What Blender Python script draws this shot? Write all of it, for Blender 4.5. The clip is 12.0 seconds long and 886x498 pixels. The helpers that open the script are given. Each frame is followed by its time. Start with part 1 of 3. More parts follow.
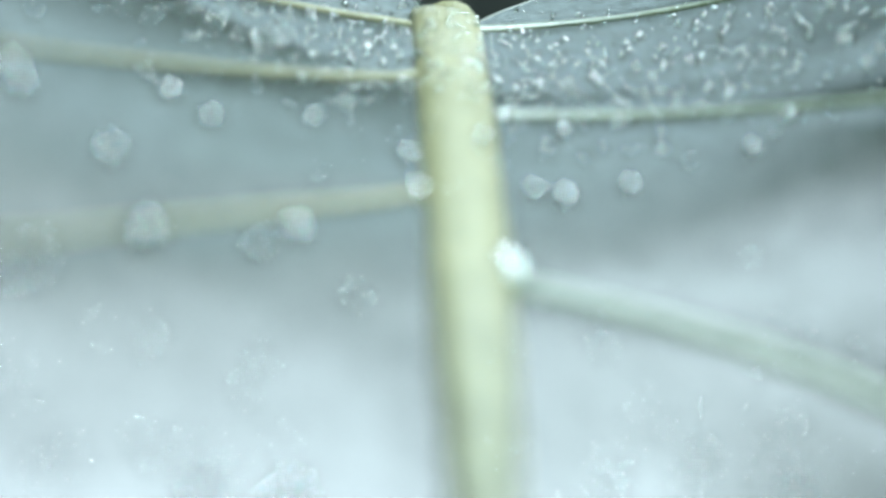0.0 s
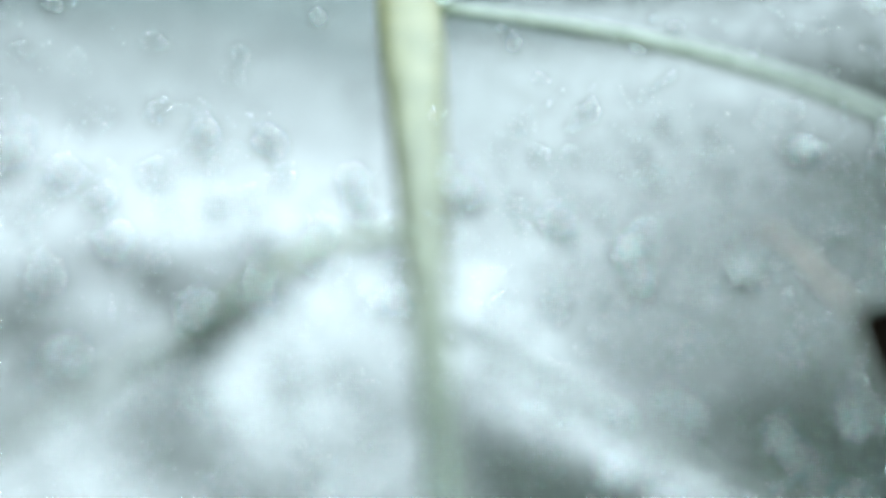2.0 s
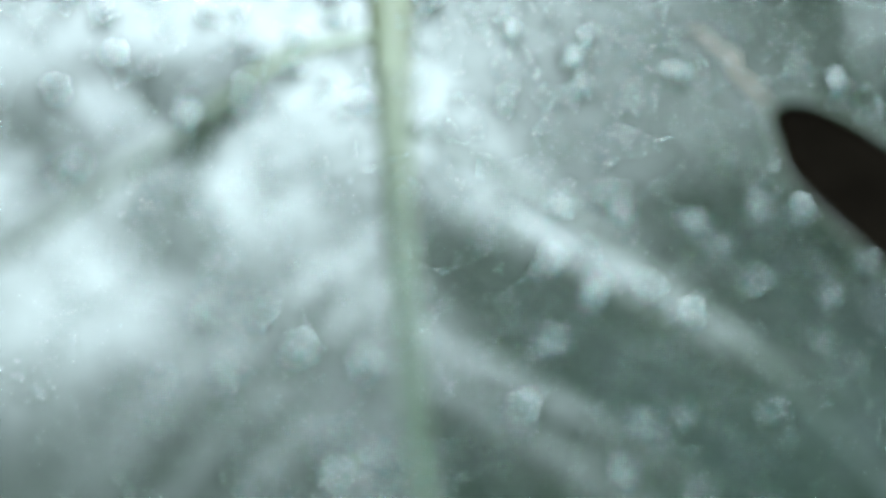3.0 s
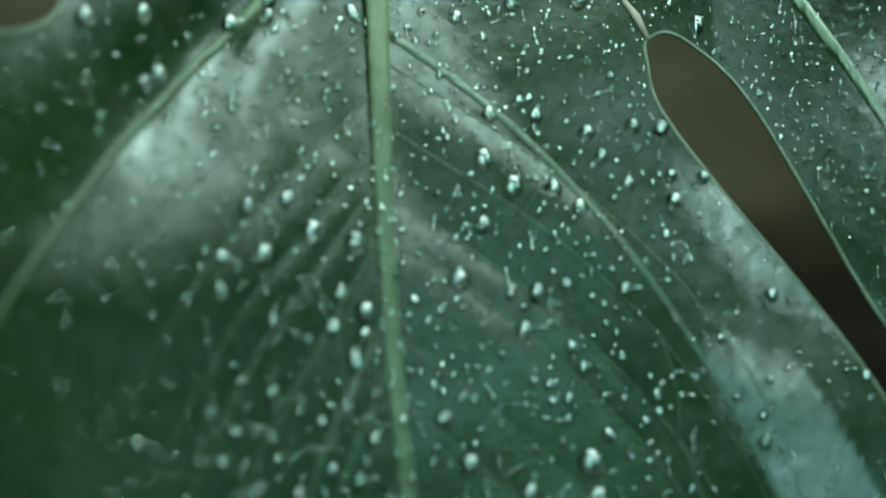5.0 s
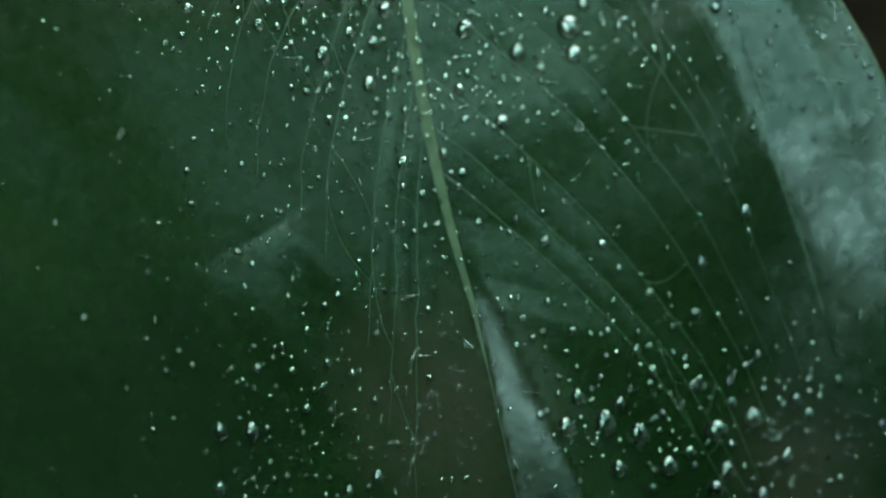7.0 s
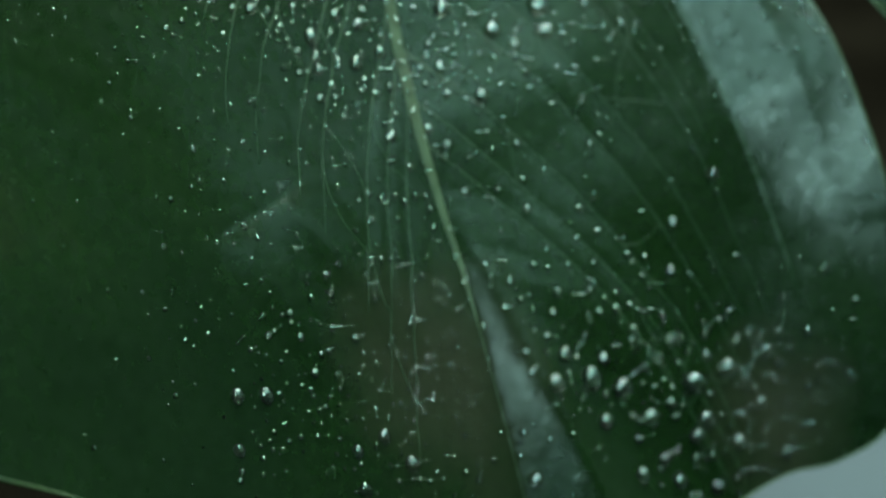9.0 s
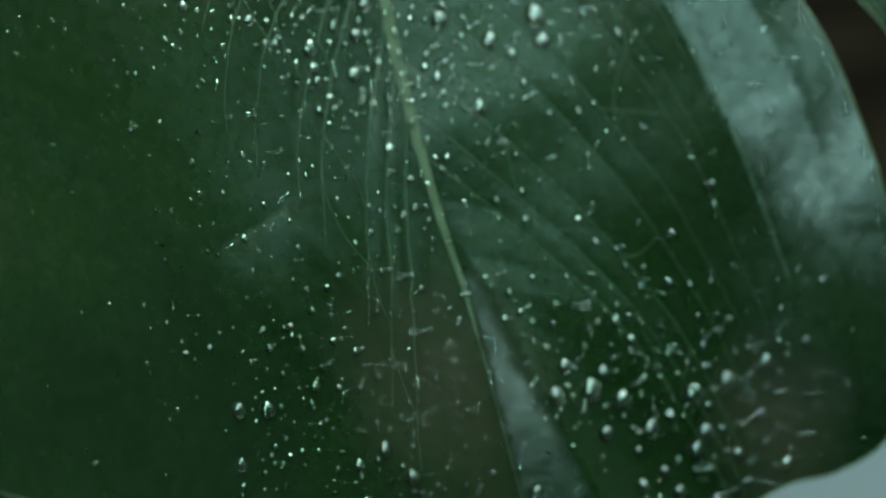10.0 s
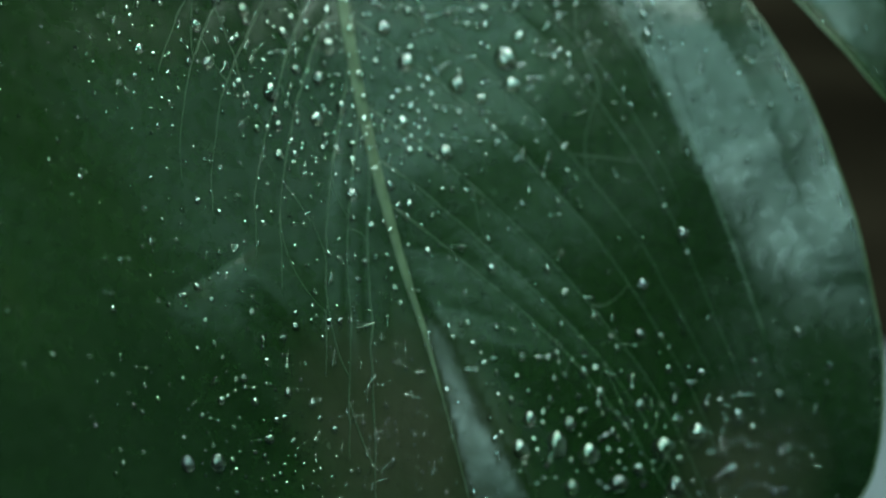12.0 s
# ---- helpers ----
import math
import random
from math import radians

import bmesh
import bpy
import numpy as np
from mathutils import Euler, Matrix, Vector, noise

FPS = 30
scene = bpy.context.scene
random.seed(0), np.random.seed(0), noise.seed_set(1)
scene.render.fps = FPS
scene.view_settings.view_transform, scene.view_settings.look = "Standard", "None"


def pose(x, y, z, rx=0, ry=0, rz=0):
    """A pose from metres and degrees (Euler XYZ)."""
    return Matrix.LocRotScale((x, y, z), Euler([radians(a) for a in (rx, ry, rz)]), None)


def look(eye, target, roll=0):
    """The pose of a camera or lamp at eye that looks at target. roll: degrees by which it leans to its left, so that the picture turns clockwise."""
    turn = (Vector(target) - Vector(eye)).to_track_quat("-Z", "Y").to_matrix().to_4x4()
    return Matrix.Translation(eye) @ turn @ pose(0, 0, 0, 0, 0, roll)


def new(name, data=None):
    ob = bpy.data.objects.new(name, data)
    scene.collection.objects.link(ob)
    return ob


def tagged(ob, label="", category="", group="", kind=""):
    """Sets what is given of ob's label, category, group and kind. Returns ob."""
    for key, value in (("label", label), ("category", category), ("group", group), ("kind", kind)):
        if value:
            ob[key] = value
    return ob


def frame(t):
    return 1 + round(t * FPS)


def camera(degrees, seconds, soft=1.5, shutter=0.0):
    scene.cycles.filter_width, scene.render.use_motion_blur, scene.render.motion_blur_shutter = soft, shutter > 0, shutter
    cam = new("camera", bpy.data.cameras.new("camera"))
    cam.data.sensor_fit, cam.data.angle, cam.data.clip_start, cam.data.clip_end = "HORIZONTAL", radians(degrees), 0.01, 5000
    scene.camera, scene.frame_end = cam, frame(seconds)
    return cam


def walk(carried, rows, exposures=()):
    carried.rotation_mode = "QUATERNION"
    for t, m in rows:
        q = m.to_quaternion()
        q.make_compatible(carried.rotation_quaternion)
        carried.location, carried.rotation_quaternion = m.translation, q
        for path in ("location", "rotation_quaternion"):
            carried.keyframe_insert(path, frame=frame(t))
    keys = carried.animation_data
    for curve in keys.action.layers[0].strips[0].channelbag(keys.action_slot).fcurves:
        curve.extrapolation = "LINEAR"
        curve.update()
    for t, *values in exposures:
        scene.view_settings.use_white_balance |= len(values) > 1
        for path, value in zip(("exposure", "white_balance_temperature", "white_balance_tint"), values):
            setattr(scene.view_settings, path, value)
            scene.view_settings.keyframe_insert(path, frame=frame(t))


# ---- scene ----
# ---------------------------------------------------------------- camera
cam = camera(22.0, 12.0, soft=2.0, shutter=0.25)
cam.data.dof.use_dof = True
cam.data.dof.focus_distance = 0.413
cam.data.dof.aperture_fstop = 8.5
PATH = [
    (0, (-0.00752, -0.17342, 0.72021), (-0.03557, 0.22471, 0.69360), -2.06),
    (0.3, (-0.00411, -0.18081, 0.71591), (-0.03515, 0.21690, 0.68642), -3.28),
    (0.5, (-0.00321, -0.18708, 0.71457), (-0.03657, 0.21031, 0.68353), -4.07),
    (1, (0.00218, -0.20718, 0.71086), (-0.03654, 0.18939, 0.67571), -5.94),
    (1.5, (0.00061, -0.22237, 0.70859), (-0.03245, 0.17392, 0.66542), -5.95),
    (2, (0.00627, -0.24282, 0.69807), (-0.02745, 0.15356, 0.65631), -6.55),
    (2.5, (0.01422, -0.25612, 0.69986), (-0.02470, 0.13640, 0.63342), -7.20),
    (2.7, (0.01965, -0.26430, 0.70124), (-0.02400, 0.12612, 0.62595), -7.70),
    (4.3, (-0.02085, -0.32041, 0.81782), (-0.00955, 0.03799, 0.64055), 2.31),
    (4.5, (-0.01582, -0.33027, 0.82101), (-0.00807, 0.02490, 0.63719), 2.19),
    (5, (-0.00779, -0.35419, 0.81914), (-0.00551, -0.00333, 0.62706), 1.09),
    (5.5, (-0.00061, -0.37922, 0.82245), (0.00027, -0.03482, 0.61903), 0.63),
    (6, (0.00977, -0.40121, 0.82189), (0.00554, -0.06320, 0.60805), -0.32),
    (6.5, (0.01183, -0.41901, 0.82774), (0.00475, -0.08787, 0.60348), -1.14),
    (7, (0.01321, -0.43714, 0.82921), (-0.00413, -0.10834, 0.60207), -2.57),
    (7.2, (0.01389, -0.44170, 0.82936), (-0.00748, -0.11354, 0.60166), -3.31),
    (8.8, (-0.00897, -0.45828, 0.83303), (-0.00377, -0.12907, 0.60589), -2.50),
    (9, (-0.01273, -0.46013, 0.83232), (-0.00454, -0.12888, 0.60825), -2.35),
    (9.5, (-0.01709, -0.46227, 0.83396), (-0.00544, -0.13212, 0.60842), -2.14),
    (10, (-0.01939, -0.45755, 0.83202), (-0.00495, -0.12587, 0.60890), -1.93),
    (10.5, (-0.01975, -0.45084, 0.82831), (-0.00305, -0.11848, 0.60637), -1.91),
    (11, (-0.01614, -0.44653, 0.82497), (0.00058, -0.11050, 0.60862), -1.76),
    (11.5, (-0.01134, -0.44602, 0.82475), (0.00340, -0.11170, 0.60563), -1.54),
    (12, (-0.00468, -0.44612, 0.83133), (0.00360, -0.11267, 0.61056), -1.93),
]
# seconds, stops, kelvin, tint
EXPOSURES = [(0, -0.27, 6400, 19), (1.5, -0.27, 6450, 20), (2.1, -0.25, 6450, 20), (2.7, -0.2, 6450, 18), (4.3, -0.40, 6550, 0), (5.5, -0.6, 7000, -18), (6.5, -0.53, 7100, -14),
             (9, -0.46, 7200, -7), (12, -0.48, 7200, -10)]
walk(cam, [(t, look(eye, target, roll)) for t, eye, target, roll in PATH], EXPOSURES)

# ---------------------------------------------------------------- light
world = bpy.data.worlds.new("clear_evening")
scene.world = world
world.use_nodes = True
sky = world.node_tree.nodes.new("ShaderNodeTexSky")
sky.sky_type, sky.sun_disc = "NISHITA", False
sky.sun_elevation, sky.sun_rotation = radians(48), radians(33)
world.node_tree.links.new(sky.outputs["Color"], world.node_tree.nodes["Background"].inputs["Color"])
world.node_tree.nodes["Background"].inputs["Strength"].default_value = 0.05

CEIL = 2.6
# lamps added overhead for the leaf's sheen: x0, x1, y0, y1, power, colour
NORTH_FILLS = [
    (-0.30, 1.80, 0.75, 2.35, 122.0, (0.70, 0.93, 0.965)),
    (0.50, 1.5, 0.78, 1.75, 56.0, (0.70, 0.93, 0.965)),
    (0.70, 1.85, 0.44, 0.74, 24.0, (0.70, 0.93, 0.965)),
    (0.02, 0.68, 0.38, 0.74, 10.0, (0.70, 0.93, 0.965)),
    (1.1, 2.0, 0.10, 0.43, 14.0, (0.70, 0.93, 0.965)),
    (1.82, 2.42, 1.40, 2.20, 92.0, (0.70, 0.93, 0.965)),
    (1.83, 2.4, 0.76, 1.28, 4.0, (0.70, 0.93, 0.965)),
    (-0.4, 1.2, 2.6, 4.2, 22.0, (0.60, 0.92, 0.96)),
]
# added as well, for the margin, the fold and the drops' highlights
SOUTH_FILLS = [
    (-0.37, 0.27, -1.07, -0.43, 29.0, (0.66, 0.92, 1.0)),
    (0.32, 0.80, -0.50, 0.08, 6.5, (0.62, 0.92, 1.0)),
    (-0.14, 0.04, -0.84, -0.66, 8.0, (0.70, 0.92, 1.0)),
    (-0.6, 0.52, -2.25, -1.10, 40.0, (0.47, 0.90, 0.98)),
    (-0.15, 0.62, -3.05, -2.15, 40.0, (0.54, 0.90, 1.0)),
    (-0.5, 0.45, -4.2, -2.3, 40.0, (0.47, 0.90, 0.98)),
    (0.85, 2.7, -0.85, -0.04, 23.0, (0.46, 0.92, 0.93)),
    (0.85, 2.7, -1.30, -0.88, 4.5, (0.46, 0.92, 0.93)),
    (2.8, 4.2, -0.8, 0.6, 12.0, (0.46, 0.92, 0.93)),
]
FILL_LAMPS = NORTH_FILLS + SOUTH_FILLS
for k, (x0, x1, y0, y1, watts, colour) in enumerate(FILL_LAMPS):
    lamp = bpy.data.lights.new("added_fill_lamp", "AREA")
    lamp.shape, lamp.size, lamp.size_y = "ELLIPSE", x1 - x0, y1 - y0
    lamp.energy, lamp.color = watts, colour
    ob = new("added_fill_lamp", lamp)
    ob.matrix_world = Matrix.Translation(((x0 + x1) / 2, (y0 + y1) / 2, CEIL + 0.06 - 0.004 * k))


# ---------------------------------------------------------------- materials
class Mat:
    """A small helper round a Principled material."""

    def __init__(self, name, colour, rough=0.5, **more):
        self.m = bpy.data.materials.new(name)
        self.m.use_nodes = True
        self.t = self.m.node_tree
        self.p = self.t.nodes["Principled BSDF"]
        self.p.inputs["Base Color"].default_value = (*colour, 1)
        self.p.inputs["Roughness"].default_value = rough
        for k, v in more.items():
            self.p.inputs[k.replace("_", " ")].default_value = v

    def node(self, kind, **sets):
        n = self.t.nodes.new(kind)
        for k, v in sets.items():
            if k in n.inputs:
                n.inputs[k].default_value = v
        return n

    def link(self, a, b):
        self.t.links.new(a, b)

    def noise(self, scale, detail=4.0, rough=0.55, stretch=(1, 1, 1)):
        co = self.t.nodes.new("ShaderNodeTexCoord")
        mp = self.t.nodes.new("ShaderNodeMapping")
        mp.inputs["Scale"].default_value = stretch
        n = self.node("ShaderNodeTexNoise", Scale=scale, Detail=detail, Roughness=rough)
        self.link(co.outputs["Object"], mp.inputs["Vector"])
        self.link(mp.outputs["Vector"], n.inputs["Vector"])
        return n.outputs["Fac"]

    def ramp(self, fac, stops):
        r = self.t.nodes.new("ShaderNodeValToRGB")
        while len(r.color_ramp.elements) < len(stops):
            r.color_ramp.elements.new(0.5)
        for e, (at, c) in zip(r.color_ramp.elements, stops):
            e.position, e.color = at, (*c, 1)
        self.link(fac, r.inputs["Fac"])
        return r.outputs["Color"]

    def mix(self, fac, a, b):
        n = self.t.nodes.new("ShaderNodeMix")
        n.data_type = "RGBA"
        for slot, v in ((n.inputs[0], fac), (n.inputs[6], a), (n.inputs[7], b)):
            if isinstance(v, (float, tuple)):
                slot.default_value = v if isinstance(v, float) else (*v, 1)
            else:
                self.link(v, slot)
        return n.outputs[2]

    def bump(self, facs):
        """facs: (factor, height in metres) laid over one another."""
        last = None
        for fac, height in facs:
            b = self.node("ShaderNodeBump", Strength=1.0, Distance=height)
            self.link(fac, b.inputs["Height"])
            if last:
                self.link(last, b.inputs["Normal"])
            last = b.outputs["Normal"]
        self.link(last, self.p.inputs["Normal"])


def leaf_material():
    m = Mat("leaf_blade", (0.0073, 0.022, 0.0055), 0.30)
    m.p.inputs["IOR"].default_value = 1.40
    big = m.ramp(m.noise(14, 5), [(0.3, (0.0042, 0.0112, 0.0030)), (0.62, (0.0072, 0.0172, 0.0044)), (0.8, (0.0145, 0.0200, 0.0075))])
    fine = m.ramp(m.noise(420, 3), [(0.35, (0.55, 0.6, 0.55)), (0.7, (1.1, 1.1, 1.1))])
    mul = m.t.nodes.new("ShaderNodeMix")
    mul.data_type, mul.blend_type = "RGBA", "MULTIPLY"
    mul.inputs[0].default_value = 0.6
    m.link(big, mul.inputs[6])
    m.link(fine, mul.inputs[7])
    colour = mul.outputs[2]
    # dull brown patches near the tip
    co = m.t.nodes.new("ShaderNodeTexCoord")
    for x, y, r in ((-0.004, -0.114, 0.024), (0.064, -0.110, 0.018)):
        far = m.t.nodes.new("ShaderNodeVectorMath")
        far.operation = "DISTANCE"
        flat_co = m.t.nodes.new("ShaderNodeVectorMath")
        flat_co.operation = "MULTIPLY"
        flat_co.inputs[1].default_value = (1, 1, 0)
        m.link(co.outputs["Object"], flat_co.inputs[0])
        m.link(flat_co.outputs["Vector"], far.inputs[0])
        far.inputs[1].default_value = (x, y, 0)
        add = m.t.nodes.new("ShaderNodeMath")
        add.operation = "MULTIPLY_ADD"
        m.link(m.noise(90, 4), add.inputs[0])
        add.inputs[1].default_value = 0.8 * r
        m.link(far.outputs["Value"], add.inputs[2])
        span = m.node("ShaderNodeMapRange")
        for k, v in (("From Min", 1.45 * r), ("From Max", 0.6 * r), ("To Max", 0.75)):
            span.inputs[k].default_value = v
        m.link(add.outputs["Value"], span.inputs["Value"])
        colour = m.mix(span.outputs["Result"], colour, (0.024, 0.023, 0.015))
    m.link(colour, m.p.inputs["Base Color"])
    m.link(m.ramp(m.noise(240, 5, 0.6), [(0.3, (0.18,) * 3), (0.7, (0.28,) * 3)]), m.p.inputs["Roughness"])
    # the wax is thinner in small clouds
    cloud = m.ramp(m.noise(330, 6, 0.65), [(0.36, (0.26,) * 3), (0.64, (0.45,) * 3)])
    m.link(cloud, m.p.inputs["Specular IOR Level"])
    m.bump([(m.noise(38, 3), 0.00016), (m.noise(120, 3), 0.00008), (m.noise(330, 3), 0.00008), (m.noise(1500, 2), 0.00002)])
    return m.m


def vein_material(name, a, b, rough=0.42, far=None, spec=0.6):
    """Streaky flesh from a to b; far gives a second pair of colours towards the leaf's tip."""
    m = Mat(name, a, rough, Specular_IOR_Level=spec)
    streak = m.noise(160, 4)
    colour = m.ramp(streak, [(0.3, a), (0.7, b)])
    if far:
        co = m.t.nodes.new("ShaderNodeTexCoord")
        split = m.t.nodes.new("ShaderNodeSeparateXYZ")
        span = m.node("ShaderNodeMapRange")
        span.inputs["From Min"].default_value, span.inputs["From Max"].default_value = far[0]
        m.link(co.outputs["Object"], split.inputs["Vector"])
        m.link(split.outputs["Y"], span.inputs["Value"])
        colour = m.mix(span.outputs["Result"], m.ramp(streak, [(0.3, far[1]), (0.7, far[2])]), colour)
    m.link(colour, m.p.inputs["Base Color"])
    m.bump([(m.noise(900, 3, stretch=(1, 0.15, 1)), 0.00022), (m.noise(420, 3, stretch=(1, 0.06, 1)), 0.0005)])
    return m.m


def water_material():
    return Mat("water", (0.90, 0.97, 0.88), 0.0, IOR=1.36, Transmission_Weight=1.0, Coat_Weight=1.0, Coat_Roughness=0.13, Coat_IOR=1.85).m


def soil_material():
    m = Mat("soil", (0.035, 0.027, 0.021), 0.95, Specular_IOR_Level=0.0)
    # first the colour of shaded ground, then that of lit ground
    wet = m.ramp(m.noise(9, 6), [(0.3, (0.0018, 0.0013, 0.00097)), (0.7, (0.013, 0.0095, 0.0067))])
    lit_soil = m.ramp(m.noise(7, 6), [(0.3, (0.019, 0.015, 0.01)), (0.7, (0.059, 0.045, 0.03))])
    # a lit band across shaded ground, painted into the soil's colour
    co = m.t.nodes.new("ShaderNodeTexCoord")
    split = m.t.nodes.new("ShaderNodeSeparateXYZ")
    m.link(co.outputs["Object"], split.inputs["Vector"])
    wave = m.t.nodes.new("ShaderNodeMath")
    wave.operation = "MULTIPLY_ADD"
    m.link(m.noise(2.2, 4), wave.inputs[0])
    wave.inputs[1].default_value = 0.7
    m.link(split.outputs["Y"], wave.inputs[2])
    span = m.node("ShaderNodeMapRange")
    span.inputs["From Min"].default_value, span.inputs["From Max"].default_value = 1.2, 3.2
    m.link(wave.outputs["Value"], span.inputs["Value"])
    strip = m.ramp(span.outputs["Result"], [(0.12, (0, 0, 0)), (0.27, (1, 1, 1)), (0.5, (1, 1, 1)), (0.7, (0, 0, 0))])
    m.link(m.mix(strip, wet, lit_soil), m.p.inputs["Base Color"])
    m.bump([(m.noise(40, 6), 0.02)])
    return m.m


def plaster_material(name, a, b):
    m = Mat(name, a, 0.9)
    m.link(m.ramp(m.noise(2.5, 6), [(0.3, a), (0.7, b)]), m.p.inputs["Base Color"])
    m.bump([(m.noise(60, 4), 0.002)])
    return m.m


M_LEAF = leaf_material()
M_MIDRIB = vein_material("midrib_flesh", (0.161, 0.151, 0.07), (0.238, 0.218, 0.109), 0.46, spec=0.22, far=((0.0, 0.12), (0.031, 0.045, 0.022), (0.056, 0.076, 0.042)))
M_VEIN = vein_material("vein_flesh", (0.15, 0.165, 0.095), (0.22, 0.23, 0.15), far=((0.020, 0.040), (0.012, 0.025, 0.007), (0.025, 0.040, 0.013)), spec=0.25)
M_FINE = vein_material("fine_vein_flesh", (0.0068, 0.021, 0.0064), (0.0105, 0.027, 0.0095), spec=0.3)
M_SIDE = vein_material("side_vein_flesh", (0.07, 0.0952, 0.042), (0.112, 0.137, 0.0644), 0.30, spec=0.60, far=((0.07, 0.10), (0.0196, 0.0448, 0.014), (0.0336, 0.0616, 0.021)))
M_SOFT = vein_material("soft_vein_flesh", (0.008, 0.0215, 0.006), (0.0125, 0.030, 0.0088), 0.32, spec=0.34)
M_EDGE = vein_material("leaf_edge", (0.015, 0.033, 0.009), (0.042, 0.06, 0.022))
M_DRY = vein_material("dry_edge", (0.168, 0.119, 0.091), (0.28, 0.21, 0.168), 0.7)
M_WATER = water_material()
M_SOIL = soil_material()
M_WALL = plaster_material("dark_plaster", (0.023, 0.028, 0.023), (0.037, 0.042, 0.033))
M_PALE = plaster_material("pale_plaster", (0.20, 0.23, 0.24), (0.26, 0.29, 0.30))
M_SLAB = plaster_material("grey_concrete", (0.060, 0.067, 0.080), (0.082, 0.090, 0.105))


# ---------------------------------------------------------------- helpers for meshes
def part(name, bm, material, parent, label=""):
    me = bpy.data.meshes.new(name)
    bm.to_mesh(me)
    bm.free()
    me.materials.append(material)
    for p in me.polygons:
        p.use_smooth = True
    ob = new(name, me)
    ob.parent = parent
    return tagged(ob, label) if label else ob


def box(bm, x0, x1, y0, y1, z0, z1):
    v = [bm.verts.new((x, y, z)) for z in (z0, z1) for y in (y0, y1) for x in (x0, x1)]
    for q in ((0, 2, 3, 1), (4, 5, 7, 6), (0, 1, 5, 4), (2, 6, 7, 3), (0, 4, 6, 2), (1, 3, 7, 5)):
        bm.faces.new([v[i] for i in q])


def flat(name, bm, material, label, category, kind="structure"):
    me = bpy.data.meshes.new(name)
    bm.to_mesh(me)
    bm.free()
    me.materials.append(material)
    return tagged(new(name, me), label, category, kind=kind)


def tube(bm, pts, radii, sides=8, flat_to=None):
    """A tapered tube along pts; flat_to squeezes it towards the surface normal."""
    pts = [Vector(p) for p in pts]
    rings = []
    for i, p in enumerate(pts):
        way = (pts[min(i + 1, len(pts) - 1)] - pts[max(i - 1, 0)]).normalized()
        up = Vector(flat_to[i]) if flat_to else Vector((0, 0, 1))
        side = way.cross(up)
        side = side.normalized() if side.length > 1e-6 else Vector((1, 0, 0))
        up = side.cross(way).normalized()
        r, squeeze = radii[i]
        rings.append([bm.verts.new(p + side * r * math.cos(a) + up * r * squeeze * math.sin(a)) for a in (2 * math.pi * k / sides for k in range(sides))])
    for a, b in zip(rings, rings[1:]):
        for k in range(sides):
            bm.faces.new((a[k], a[(k + 1) % sides], b[(k + 1) % sides], b[k]))
    bm.faces.new(rings[0][::-1])
    bm.faces.new(rings[-1])


# ---------------------------------------------------------------- the place
bm = bmesh.new()
bmesh.ops.create_grid(bm, x_segments=60, y_segments=60, size=4.5)
for v in bm.verts:
    v.co.z = 0.03 * noise.noise(v.co * 1.7) + 0.012 * noise.noise(v.co * 7)
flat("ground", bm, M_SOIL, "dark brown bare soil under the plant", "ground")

# walls added round the leaf so that it has darkness to reflect
for name, dims in (("wall_north", (-4.5, 4.5, 4.5, 4.7, -0.1, 2.85)), ("wall_south", (-4.5, 4.5, -4.7, -4.5, -0.1, 2.85)),
                   ("fill_wall_east", (4.5, 4.7, -4.7, 4.7, -0.1, 2.85)), ("wall_west", (-4.7, -4.5, -4.7, 4.7, -0.1, 2.85))):
    bm = bmesh.new()
    box(bm, *dims)
    # unseen pale wall, added so its reflection lifts the leaf's left side
    if name == "fill_wall_east":
        flat(name, bm, M_PALE, "plain pale grey plastered wall added to brighten reflections", "wall")
    else:
        flat(name, bm, M_WALL, "plain dark plastered wall added to keep reflections dark", "wall")

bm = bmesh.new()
# unseen slab added overhead, cut into strips that leave gaps for the lamps
HOLES = [r[:4] for r in FILL_LAMPS]
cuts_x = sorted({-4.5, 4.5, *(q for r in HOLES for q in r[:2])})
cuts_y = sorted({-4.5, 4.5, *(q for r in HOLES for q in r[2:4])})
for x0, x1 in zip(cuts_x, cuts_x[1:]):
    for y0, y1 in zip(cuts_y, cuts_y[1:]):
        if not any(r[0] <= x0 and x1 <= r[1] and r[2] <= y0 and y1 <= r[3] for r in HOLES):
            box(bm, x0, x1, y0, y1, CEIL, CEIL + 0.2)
flat("ceiling", bm, M_WALL, "added dark ceiling with openings for the fill lamps", "ceiling")

# ---------------------------------------------------------------- the leaf: its surface
LEAF_AT = Matrix.Translation((0, 0, 0.6)) @ Matrix.Rotation(radians(20), 4, "X")
K = (0.2213, -0.3309, 0.2474, 0.7358, 0.4781, -0.2309, -0.0108, 0.1658, -0.0895, 0.0270)


def sweep(u, v):
    return (K[0] + K[1] * u + K[2] * v + K[3] * u * u + K[4] * u * v + K[5] * v * v
            + K[6] * u**3 + K[7] * u * u * v + K[8] * u * v * v + K[9] * v**3)


def midrib_x(y):
    w = np.clip(y, -0.093, 0.27) / 0.12
    return 0.26 * np.clip(-0.093 - y, 0, 1) + 0.2 * (-0.0787 - 0.0381 * w + 0.0267 * w**2 - 0.0466 * w**3 + 0.0262 * w**4 - 0.0050 * w**5)


